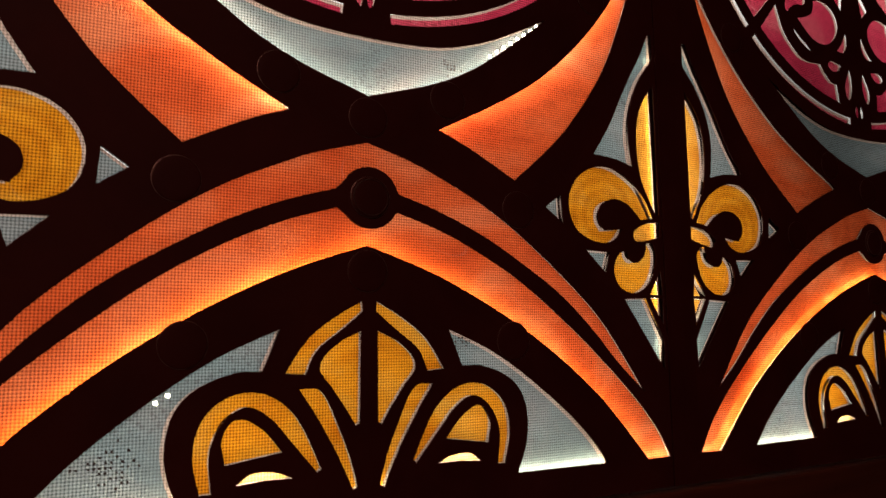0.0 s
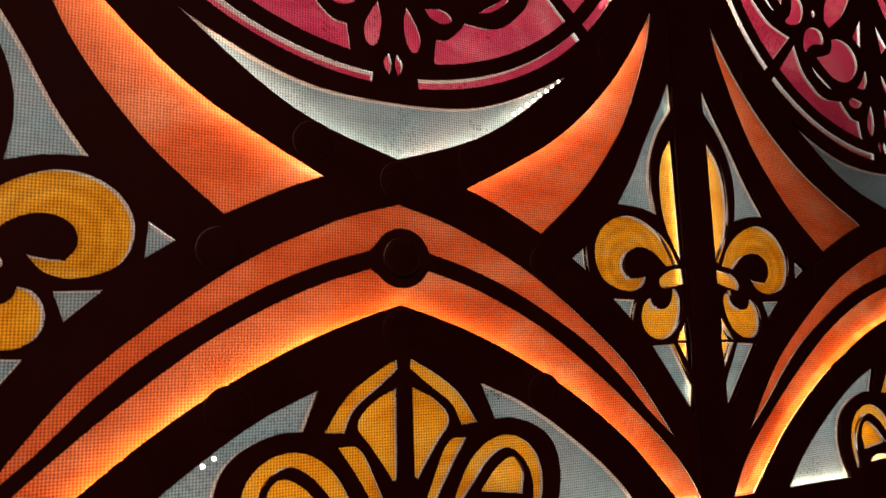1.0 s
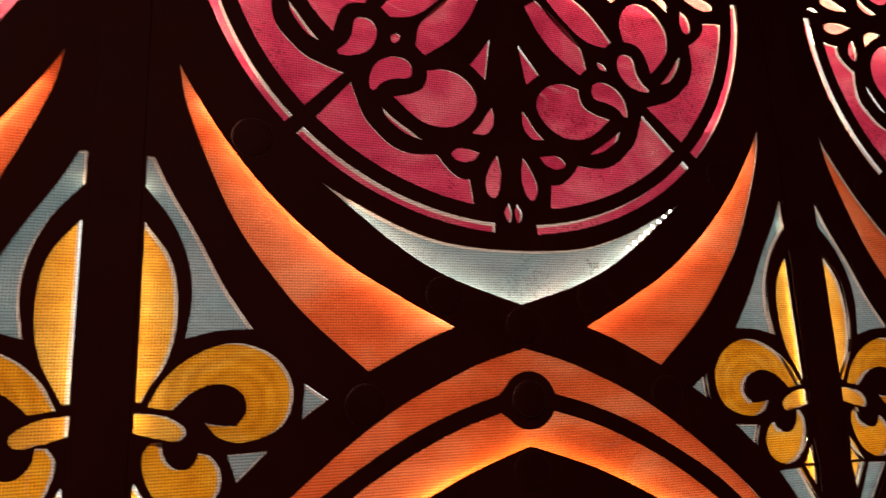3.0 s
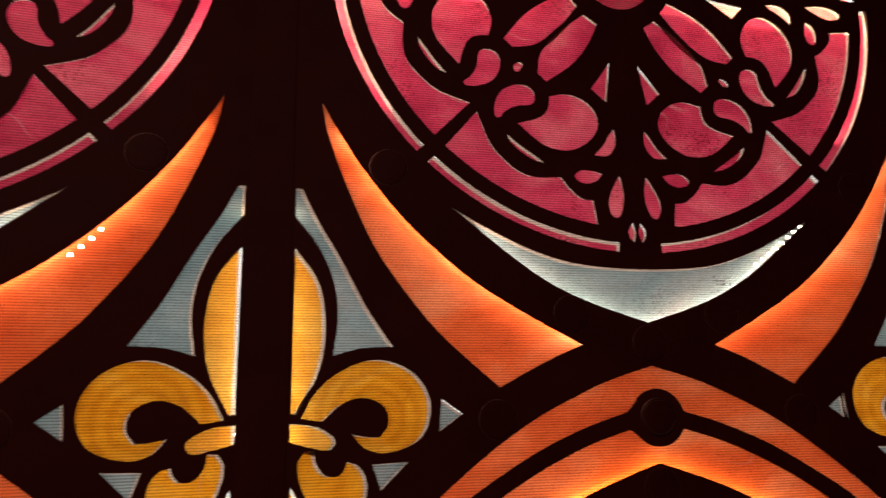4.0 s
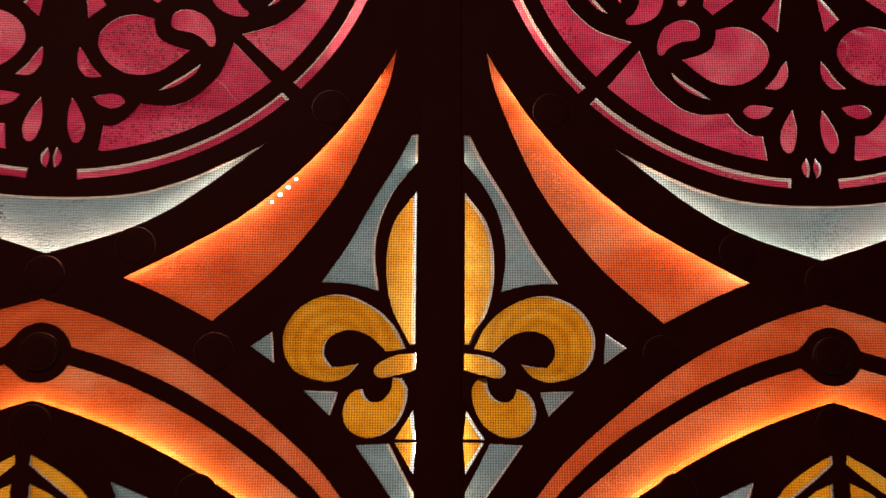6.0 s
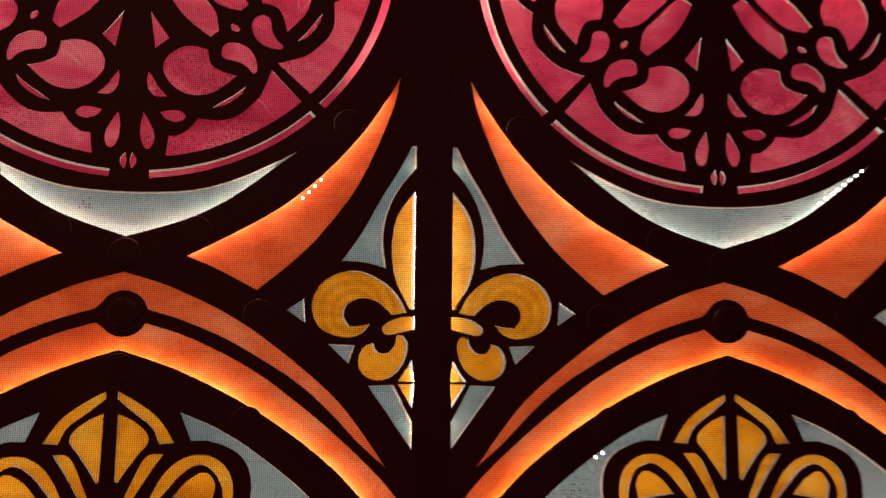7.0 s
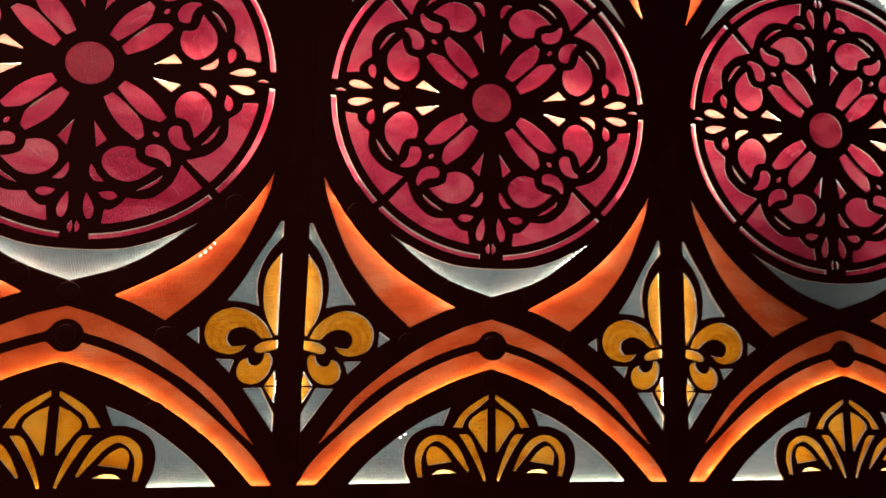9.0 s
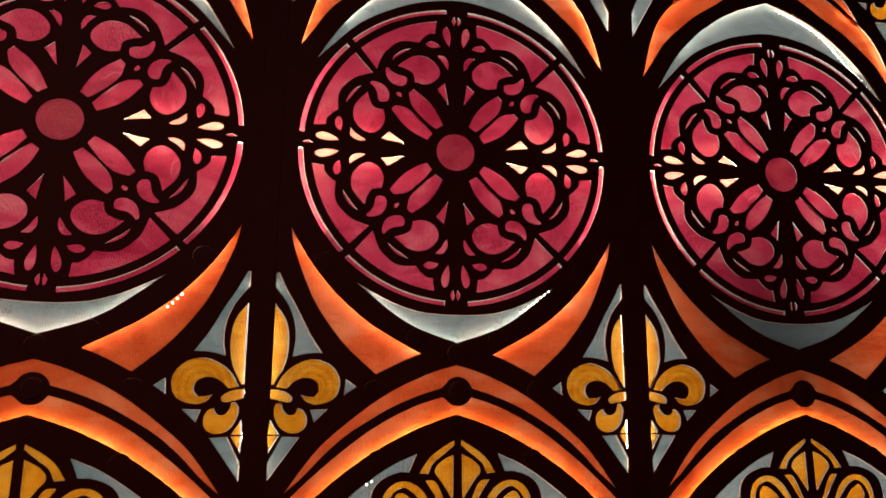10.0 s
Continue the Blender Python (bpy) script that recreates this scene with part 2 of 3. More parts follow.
def arc(cx, cy, r, a0, a1, n):
    return [(cx + r * math.sin(radians(a0 + (a1 - a0) * i / n)), cy - r * math.cos(radians(a0 + (a1 - a0) * i / n))) for i in range(n + 1)]


def flip(line):
    """Mirrors an outline left to right."""
    return [(-x, y) for x, y in line]


def wider(line, d):
    """The outline moved outwards by d."""
    if sum(a[0] * b[1] - b[0] * a[1] for a, b in zip(line, line[1:] + line[:1])) < 0:
        line = line[::-1]
    out = []
    for a, b, c in zip(line[-1:] + line[:-1], line, line[1:] + line[:1]):
        e, f = np.subtract(b, a), np.subtract(c, b)
        e, f = e / max(np.linalg.norm(e), 1e-9), f / max(np.linalg.norm(f), 1e-9)
        n = np.array((e[1] + f[1], -e[0] - f[0]))
        out.append(tuple(np.add(b, n / max(np.linalg.norm(n), 0.8) * d)))
    return out


def slab(line, margin, y0, y1, shift=(0, 0)):
    """A pane of the outline's shape between two depths, with a margin painting a bright fringe round its colour."""
    bm = bmesh.new()
    if sum(a[0] * b[1] - b[0] * a[1] for a, b in zip(line, line[1:] + line[:1])) < 0:
        line = line[::-1]
    edge = wider(line, margin)
    front = [bm.verts.new((x * S + shift[0], y0, z * S + shift[1])) for x, z in line]
    rim = [bm.verts.new((x * S + shift[0], y0, z * S + shift[1])) for x, z in edge]
    back = [bm.verts.new((x * S + shift[0], y1, z * S + shift[1])) for x, z in edge]
    bm.faces.new(front)
    bm.faces.new(back[::-1]).material_index = 2
    for i in range(len(line)):
        j = (i + 1) % len(line)
        bm.faces.new((front[i], rim[i], rim[j], front[j])).material_index = 1
        bm.faces.new((rim[i], back[i], back[j], rim[j])).material_index = 2
    bmesh.ops.recalc_face_normals(bm, faces=bm.faces)
    return bm


# ---- the pattern of one panel, in widths of a panel, apex of the arch at 0, 0 ----
MID = 0.584      # height of the rose's centre
TIER = 1.307     # height of the next tier above the first

HALF = {         # shapes right of the middle line, mirrored to the other side
    "kite_pane": (PALE, [(0.461, 0.2285, 1), (0.469, 0.229, 1), (0.469, 0.191, 1), (0.439, 0.152), (0.420, 0.108), (0.414, 0.064), (0.420, 0.016, 1), (0.385, 0.025), (0.346, 0.027, 1), (0.378, 0.075), (0.411, 0.137), (0.442, 0.190)]),
    "petal_pane": (LIT_AMBER, [(0.468, 0.150, 1), (0.468, -0.052, 1), (0.461, -0.053, 1), (0.436, -0.002), (0.429, 0.053), (0.438, 0.106)]),
    "scroll_pane": (SWIRL, [(0.456, -0.058, 1), (0.441, -0.030), (0.412, -0.004), (0.368, 0.011), (0.325, -0.002), (0.302, -0.031), (0.301, -0.063), (0.316, -0.087), (0.354, -0.100), (0.380, -0.094), (0.396, -0.077, 1), (0.383, -0.080), (0.362, -0.082, 1), (0.352, -0.066), (0.357, -0.046), (0.380, -0.035), (0.407, -0.041), (0.431, -0.062, 1)]),
    "knot_pane": (LIT_AMBER, [(0.469, -0.064, 1), (0.446, -0.066), (0.424, -0.075), (0.415, -0.086), (0.423, -0.095), (0.443, -0.092), (0.469, -0.085, 1)]),
    "low_scroll_pane": (YELLOW, [(0.451, -0.096, 1), (0.440, -0.095, 1), (0.436, -0.113), (0.425, -0.124), (0.412, -0.125), (0.404, -0.117), (0.402, -0.109, 1), (0.389, -0.113), (0.378, -0.130), (0.380, -0.153), (0.396, -0.167), (0.418, -0.169), (0.441, -0.157), (0.454, -0.137), (0.459, -0.110)]),
    "side_pane": (PALE, [(0.286, -0.037, 1), (0.259, -0.056, 1), (0.289, -0.077, 1)]),
    "corner_pane": (PALE, [(0.371, -0.113, 1), (0.327, -0.111, 1), (0.361, -0.143, 1)]),
    "stem_pane": (LIT_AMBER, [(0.466, -0.136, 1), (0.443, -0.172, 1), (0.470, -0.172, 1)]),
    "stem_foot_pane": (LIT_AMBER, [(0.470, -0.176, 1), (0.443, -0.176, 1), (0.467, -0.215, 1)]),
    "tail_pane": (PALE, [(0.436, -0.177, 1), (0.394, -0.179, 1), (0.467, -0.281, 1), (0.468, -0.238, 1)]),
    "wing_pane": (ORANGE, [(0.4385, 0.3495, 1), (0.428, 0.297), (0.392, 0.203), (0.361, 0.141), (0.306, 0.066), (0.272, 0.030), (0.210, -0.0245, 1), (0.142, 0.010), (0.096, 0.029, 1), (0.170, 0.069), (0.244, 0.115), (0.317, 0.179), (0.375, 0.247), (0.419, 0.314)]),
}
CROWN = {
    "spandrel_pane": (PALE, [(0.104, -0.220, 1), (0.123, -0.265, 1), (0.152, -0.266), (0.190, -0.281), (0.211, -0.303), (0.219, -0.337), (0.215, -0.369), (0.202, -0.401, 1), (0.352, -0.402, 1), (0.322, -0.366), (0.280, -0.327), (0.218, -0.280), (0.165, -0.247)]),
    "outer_leaf_pane": (YELLOW, [(0.011, -0.188, 1), (0.041, -0.203), (0.079, -0.231), (0.105, -0.268, 1), (0.081, -0.270, 1), (0.069, -0.245), (0.043, -0.224), (0.009, -0.199, 1)]),
    "inner_leaf_pane": (YELLOW, [(0.012, -0.222, 1), (0.043, -0.236), (0.065, -0.262), (0.050, -0.285), (0.019, -0.329, 1), (0.013, -0.326, 1)]),
    "fan_pane": (YELLOW, [(0.089, -0.285, 1), (0.064, -0.288), (0.046, -0.318), (0.016, -0.394), (0.023, -0.399, 1), (0.041, -0.362), (0.067, -0.317)]),
    "loop_pane": (YELLOW, [(0.061, -0.372, 1), (0.090, -0.317), (0.122, -0.291), (0.158, -0.288), (0.190, -0.309), (0.201, -0.346), (0.193, -0.387, 1), (0.181, -0.387, 1), (0.184, -0.346), (0.171, -0.317), (0.147, -0.302), (0.121, -0.314), (0.098, -0.339), (0.066, -0.376, 1)]),
    "dome_pane": (YELLOW, [(0.106, -0.351, 1), (0.130, -0.325), (0.156, -0.314), (0.171, -0.331), (0.168, -0.360, 1)]),
    "foot_pane": (HOT_AMBER, [(0.094, -0.379, 1), (0.116, -0.371), (0.140, -0.371), (0.156, -0.381, 1), (0.128, -0.379)]),
}
UPPER = {
    "arch_limb_pane": (ORANGE, [(0.436, 0.861, 1), (0.416, 0.942), (0.387, 1.026), (0.346, 1.088), (0.262, 1.155), (0.120, 1.240), (0.010, 1.290, 1), (0.010, 1.222, 1), (0.123, 1.165), (0.184, 1.121), (0.255, 1.075), (0.303, 1.033), (0.364, 0.972), (0.403, 0.910)]),
    "arch_sliver_pane": (ORANGE, [(0.326, 1.111, 1), (0.282, 1.190), (0.200, 1.250), (0.100, 1.300, 1), (0.100, 1.275, 1), (0.180, 1.230), (0.244, 1.187)]),
    "tail_pane": (PALE, [(0.465, 0.983, 1), (0.465, 1.061, 1), (0.436, 1.129, 1), (0.386, 1.126, 1)]),
}
# one eighth of the rose, about its centre, with the middle line pointing down
ROSE = {
    "dart_pane": [(0.026, -0.142, 1), (0.058, -0.187, 1), (0.036, -0.207, 1)],
    "kidney_pane": [(0.122, -0.203, 1), (0.096, -0.198), (0.072, -0.205), (0.055, -0.222), (0.051, -0.243), (0.063, -0.265), (0.085, -0.281), (0.105, -0.285), (0.128, -0.281), (0.147, -0.269), (0.171, -0.247, 1), (0.146, -0.240), (0.130, -0.231), (0.124, -0.219)],
    "comma_pane": [(0.203, -0.238), (0.201, -0.216), (0.190, -0.198), (0.170, -0.188), (0.152, -0.190), (0.144, -0.200), (0.147, -0.216), (0.172, -0.222), (0.188, -0.231), (0.197, -0.241)],
    "sliver_pane": [(0.187, -0.264, 1), (0.180, -0.279), (0.164, -0.293), (0.148, -0.302), (0.132, -0.306, 1), (0.148, -0.294), (0.167, -0.281)],
    "crescent_leaf_pane": [(0.028, -0.248, 1), (0.036, -0.258), (0.044, -0.272), (0.060, -0.290, 1), (0.041, -0.290), (0.029, -0.277), (0.026, -0.262)],
    "bud_pane": [(0.091, -0.322), (0.080, -0.313), (0.067, -0.313), (0.050, -0.317, 1), (0.059, -0.328), (0.074, -0.333), (0.086, -0.330)],
    "almond_pane": [(0.024, -0.319, 1), (0.020, -0.345), (0.024, -0.371), (0.034, -0.382), (0.043, -0.370), (0.042, -0.352), (0.031, -0.329)],
    "seed_pane": [(0.008, -0.387, 1), (0.003, -0.402), (0.008, -0.417, 1), (0.016, -0.410), (0.017, -0.398)],
    "spoke_pane": [(0.061, -0.066, 1), (0.041, -0.080, 1), (0.059, -0.117), (0.084, -0.149), (0.125, -0.181, 1), (0.138, -0.168, 1), (0.130, -0.134), (0.099, -0.097)],
}
SHIFT = {HOT_AMBER: (-0.0013, -0.0006), LIT_AMBER: (-0.0030, -0.0007), ORANGE: (-0.0008, -0.0004), YELLOW: (-0.0028, -0.0007), SWIRL: (-0.0024, -0.0008), PALE: (-0.0025, -0.0011), PINK: (-0.0003, -0.0003), LIT_PINK: (-0.0003, -0.0003), DEEP: (0.0, 0.0)}
SLIPPED = {"rim_pane": (-0.0012, -0.0020), "field_pane": (-0.0006, -0.0005), "sliver_pane": (-0.0007, -0.0006), "crescent_pane": (-0.0010, -0.0014), "spandrel_pane": (-0.0022, -0.0010),
           **{name: (-0.0004, 0.0003) for name in CROWN if name != "spandrel_pane"}}   # panes that sit lower in their openings

outlines = []    # (name, glass, outline)
for name, (mat, pts) in HALF.items():
    line = smooth(pts)
    outlines += [(name, mat, line), (name, mat, flip(line))]
for name, (mat, pts) in UPPER.items():
    line = smooth(pts)
    outlines += [(name, mat, line), (name, mat, flip(line))]
for name in ("low_scroll_pane", "corner_pane", "knot_pane", "scroll_pane", "side_pane", "petal_pane"):
    mat, pts = HALF[name]
    line = [(x, y + TIER) for x, y in smooth(pts)]
    outlines += [(name, mat, line), (name, mat, flip(line))]

# the two bands of the arch, broken by the round boss, and the crescents over and under the rose
BOSS = (0.003, -0.0655)
RIGHT_OUT = [(0.0, 0.001, 1), (0.058, -0.0160), (0.098, -0.0322), (0.159, -0.0612), (0.215, -0.096), (0.283, -0.148), (0.343, -0.201), (0.383, -0.250), (0.426, -0.311, 1), (0.380, -0.270), (0.337, -0.225), (0.283, -0.177), (0.220, -0.136), (0.159, -0.1022), (0.096, -0.0758)]
right = RIGHT_OUT + [(0.040, -0.0585, 1)]
left = [(-p[0], *p[1:]) for p in right[:0:-1]]
boss_top = [(x, y, 1) for x, y in arc(*BOSS, 0.037, 103, 257, 10)][1:-1]
outer_band = smooth(right + boss_top + left)
RIGHT_IN = [(0.038, -0.0805, 1), (0.096, -0.0988), (0.159, -0.1270), (0.220, -0.1618), (0.282, -0.207), (0.345, -0.259), (0.410, -0.320), (0.447, -0.363), (0.470, -0.403, 1), (0.427, -0.403, 1), (0.379, -0.350), (0.342, -0.312), (0.281, -0.2625), (0.219, -0.2205), (0.158, -0.1862), (0.096, -0.1568), (0.036, -0.1346), (0.0, -0.1232, 1)]
boss_low = [(x, y, 1) for x, y in arc(*BOSS, 0.0375, -66, 66, 10)][1:-1]
inner_band = smooth(RIGHT_IN + [(-p[0], *p[1:]) for p in RIGHT_IN[-2::-1]] + boss_low)
low_half = [(0.001, 0.0585, 1), (0.096, 0.091), (0.163, 0.128), (0.269, 0.212, 1), (0.225, 0.187), (0.162, 0.157), (0.096, 0.138), (0.0, 0.132)]
low_crescent = smooth([(0.0, 0.0585, 1)] + low_half[1:] + [(-p[0], *p[1:]) for p in low_half[6:0:-1]])
up_half = [(0.0, 1.150, 1), (0.078, 1.123), (0.154, 1.087), (0.216, 1.044), (0.263, 1.003), (0.317, 0.944), (0.357, 0.884), (0.392, 0.824, 1), (0.345, 0.875), (0.284, 0.936), (0.221, 0.977), (0.121, 1.020), (0.0, 1.040)]
up_crescent = smooth(up_half + [(-p[0], *p[1:]) for p in up_half[11:0:-1]])
outlines += [("outer_arch_pane", ORANGE, outer_band), ("inner_arch_pane", ORANGE, inner_band), ("crescent_pane", PALE, low_crescent), ("upper_crescent_pane", PALE, up_crescent)]

# the rose: its middle and spokes sit a little aside of the rim
AXIS = (-0.0045, MID - 0.0045)
RING = (-0.0015, MID - 0.0020)


def quarter(line, q, centre, inset=0.0, tall=1.0):
    """An outline of the rose's eighth, drawn nearer to its axis, turned to a quarter and set about a centre."""
    c, s = round(math.cos(q * math.pi / 2)), round(math.sin(q * math.pi / 2))
    out = []
    for x, y in line:
        x -= math.copysign(inset * min(1, abs(x) / 0.014), x)
        out.append((x * c - y * s + centre[0], (x * s + y * c) * tall + centre[1]))
    return out


rose = [("hub_pane", [(x + AXIS[0] - 0.0003, y + MID - 0.0026) for x, y in arc(0, 0, 0.0535, 0, 350, 35)])]
field_in = smooth([(0.227, -0.233, 1), (0.219, -0.257), (0.209, -0.281), (0.194, -0.299), (0.172, -0.318), (0.149, -0.326), (0.110, -0.325, 1), (0.099, -0.340), (0.081, -0.355), (0.065, -0.357, 1), (0.061, -0.390, 1)])
field_in = field_in[:field_in.index(min(field_in, key=lambda p: math.hypot(p[0] - 0.061, p[1] + 0.390))) + 1]
for q in range(4):
    for side in (1, -1):
        inset = 0.0080 if q % 2 else 0.0045
        below = q % 2 and (side > 0) == (q == 3)     # the half quarters just under the level axis
        for name, pts in ROSE.items():
            # panes along the level LED bar are coloured as if overexposed
            pale = q % 2 and name in ("dart_pane", "almond_pane", "crescent_leaf_pane")
            if name == "seed_pane" and below:
                continue
            rose.append((name, quarter([(side * x, y) for x, y in smooth(pts)], q, AXIS, inset, 0.984), LIT_PINK if pale else PINK))
        inner = quarter([(side * x, y) for x, y in field_in], q, AXIS, inset * 0.8, 0.984)
        rose.append(("field_pane", inner + quarter([(side * x, y) for x, y in arc(0, 0, 0.3955, 8.6, 43.5, 12)], q, RING, tall=0.994)))
        first = 2.0 if below else 4.2
        rim = arc(0, 0, 0.4165, first, 43.6, 16) + arc(0, 0, 0.4300, 43.6, first, 16)
        rose.append(("rim_pane", quarter([(side * x, y) for x, y in rim], q, RING, tall=0.994)))
    gem = [(0.168, -0.166), (0.163, -0.157), (0.153, -0.156), (0.157, -0.167)]
    rose.append(("gem_pane", smooth(quarter(gem, q, AXIS, 0.0, 0.984), 3)))
outlines += [(name, more[0] if more else DEEP if name == "hub_pane" else PINK, line) for name, line, *more in rose]


def crown_panes(aside):
    """The panes of the crown under the arch, set a little aside of the middle line."""
    out = []
    for name, (mat, pts) in CROWN.items():
        line = [(x if name == "spandrel_pane" else 0.975 * (x - 0.004 * min(1, x / 0.03)), y) for x, y in smooth(pts)]
        out += [(name, mat, [(x + aside, y) for x, y in one]) for one in (line, flip(line))]
    return out


LOW, TOP = -0.447, 1.62   # lower and upper edge of the openwork
PLATE = 0.0012   # thickness of the openwork


def worn(line, rng):
    """The outline with the small burrs and nicks of a rough cut edge."""
    out = []
    for a, b in zip(line, line[1:] + line[:1]):
        d = math.dist(a, b) * S
        k = max(1, round(d / 0.0018))
        for i in range(k):
            f = i / k
            r = rng.gauss(0, 0.00009) + (rng.uniform(-0.0007, 0.0003) if rng.random() < 0.012 else 0)
            n = ((b[1] - a[1]) / max(d, 1e-9) * S, (a[0] - b[0]) / max(d, 1e-9) * S)
            out.append((a[0] + (b[0] - a[0]) * f + n[0] * r / S, a[1] + (b[1] - a[1]) * f + n[1] * r / S))
    return out


def inside(points, line):
    """Which of the points lie within the outline."""
    a = np.array(line)
    b = np.roll(a, -1, axis=0)
    px, py = points[:, :1], points[:, 1:]
    over = (a[:, 1] > py) != (b[:, 1] > py)
    at = a[:, 0] + (py - a[:, 1]) / np.where(b[:, 1] == a[:, 1], 1e-12, b[:, 1] - a[:, 1]) * (b[:, 0] - a[:, 0])
    return (over & (px < at)).sum(axis=1) % 2 == 1


def openwork(parent, name, y0, thick, label, holes):
    """A black cut-out plate: one sheet with an opening for every pane."""
    points, edges = [], []
    for line in [[(-0.4995, LOW), (0.4995, LOW), (0.4995, TOP), (-0.4995, TOP)]] + holes:
        k = len(points)
        points += [Vector(p) for p in line]
        edges += [(k + i, k + (i + 1) % len(line)) for i in range(len(line))]
    spots, _, faces, *_ = delaunay_2d_cdt(points, edges, [], 0, 1e-6)
    flat = np.array([tuple(v) for v in spots])
    middle_of = np.array([flat[list(f)].mean(axis=0) for f in faces])
    open_here = np.zeros(len(faces), bool)
    for line in holes:
        lo, hi = np.min(line, axis=0), np.max(line, axis=0)
        near = np.nonzero(((middle_of >= lo) & (middle_of <= hi)).all(axis=1))[0]
        if len(near):
            open_here[near] |= inside(middle_of[near], line)
    keep = [f for f, gone in zip(faces, open_here) if not gone]
    n = len(spots)
    verts = [(x * S, y0, z * S) for x, z in flat] + [(x * S, y0 + thick, z * S) for x, z in flat]
    sides = {(f[i], f[(i + 1) % len(f)]) for f in keep for i in range(len(f))}
    solid_faces = [tuple(f) for f in keep] + [tuple(n + i for i in reversed(f)) for f in keep]
    solid_faces += [(b, a, n + a, n + b) for a, b in sides if (b, a) not in sides]
    me = bpy.data.meshes.new(name)
    me.from_pydata(verts, [], solid_faces)
    me.materials.append(BLACK)
    ob = new(name, me)
    ob.parent = parent
    ob["label"] = label
    return ob


def screen(parent):
    """Fine square mesh stretched behind the openwork: flat threads that let part of the light through."""
    pitch, w, y0 = 0.0020, 0.0005, PLATE + 0.0004
    verts, faces = [], []

    def thread(x0, x1, z0, z1, y):
        k = len(verts)
        verts.extend(((x0, y, z0), (x1, y, z0), (x1, y, z1), (x0, y, z1)))
        faces.append((k, k + 1, k + 2, k + 3))
    rng = random.Random(5)
    n = int(S / pitch)
    for i in range(n):
        x = (i + 0.5 - n / 2) * pitch + rng.uniform(-1, 1) * 0.00004
        thread(x - w, x + w, (LOW + 0.01) * S, 1.3 * S, y0)
    for i in range(int((1.3 - LOW - 0.02) * S / pitch)):
        z = (LOW + 0.012) * S + i * pitch + rng.uniform(-1, 1) * 0.00004
        thread(-0.499 * S, 0.499 * S, z - w, z + w, y0 + 0.0002)
    me = bpy.data.meshes.new("mesh_screen")
    me.from_pydata(verts, [], faces)
    me.materials.append(MESH)
    ob = new("mesh_screen", me)
    ob.parent = parent
    tagged(ob, "fine dark see-through square mesh", kind="stuff")
    return ob


def cap(x, z, r, parent, proud=0.5, inner=0.0):
    """Round screw cap with a bevelled edge and a thin bright rim, and an inner ring if asked."""
    bm = bmesh.new()
    prof = [(0.0, -0.0016), (0.60, -0.0016), (0.93, -0.0015), (0.98, -0.0012), (1.0, -0.0007), (1.0, 0.0006)]
    rings = []
    for f, y in [(f, y * proud) for f, y in prof[1:]]:
        rings.append([bm.verts.new((x * S + r * f * math.cos(a), y, z * S + r * f * math.sin(a))) for a in np.linspace(0, 2 * math.pi, 40, endpoint=False)])
    bm.faces.new(rings[0])
    for a, b in zip(rings, rings[1:]):
        for i in range(40):
            bm.faces.new((a[i], a[i - 1], b[i - 1], b[i]))
    bmesh.ops.recalc_face_normals(bm, faces=bm.faces)
    for f in bm.faces:
        f.smooth = len(f.verts) == 4
    ob = part("screw_cap", bm, CAP, parent, "black round screw cap")
    rim = bmesh.new()
    ra = [[rim.verts.new((x * S + r * f * math.cos(a), y, z * S + r * f * math.sin(a))) for a in np.linspace(0, 2 * math.pi, 40, endpoint=False)]
          for f, y in ((0.998, -0.0009 * proud), (1.016, -0.0008 * proud), (1.020, 0.0003), (0.998, 0.0003))]
    for k in range(3):
        for i in range(40):
            rim.faces.new((ra[k][i], ra[k][i - 1], ra[k + 1][i - 1], ra[k + 1][i]))
    bmesh.ops.recalc_face_normals(rim, faces=rim.faces)
    part("rim", rim, RIM, ob, "thin worn steel rim")
    if inner:
        ring = bmesh.new()
        ra = [[ring.verts.new((x * S + r * f * math.cos(a), y, z * S + r * f * math.sin(a))) for a in np.linspace(0, 2 * math.pi, 40, endpoint=False)]
              for f, y in ((inner - 0.022, -0.0015), (inner - 0.008, -0.0021), (inner + 0.008, -0.0021), (inner + 0.022, -0.0015))]
        for k in range(3):
            for i in range(40):
                ring.faces.new((ra[k][i], ra[k][i - 1], ra[k + 1][i - 1], ra[k + 1][i]))
        bmesh.ops.recalc_face_normals(ring, faces=ring.faces)
        part("inner_ring", ring, RIM, ob, "thin worn steel ring")


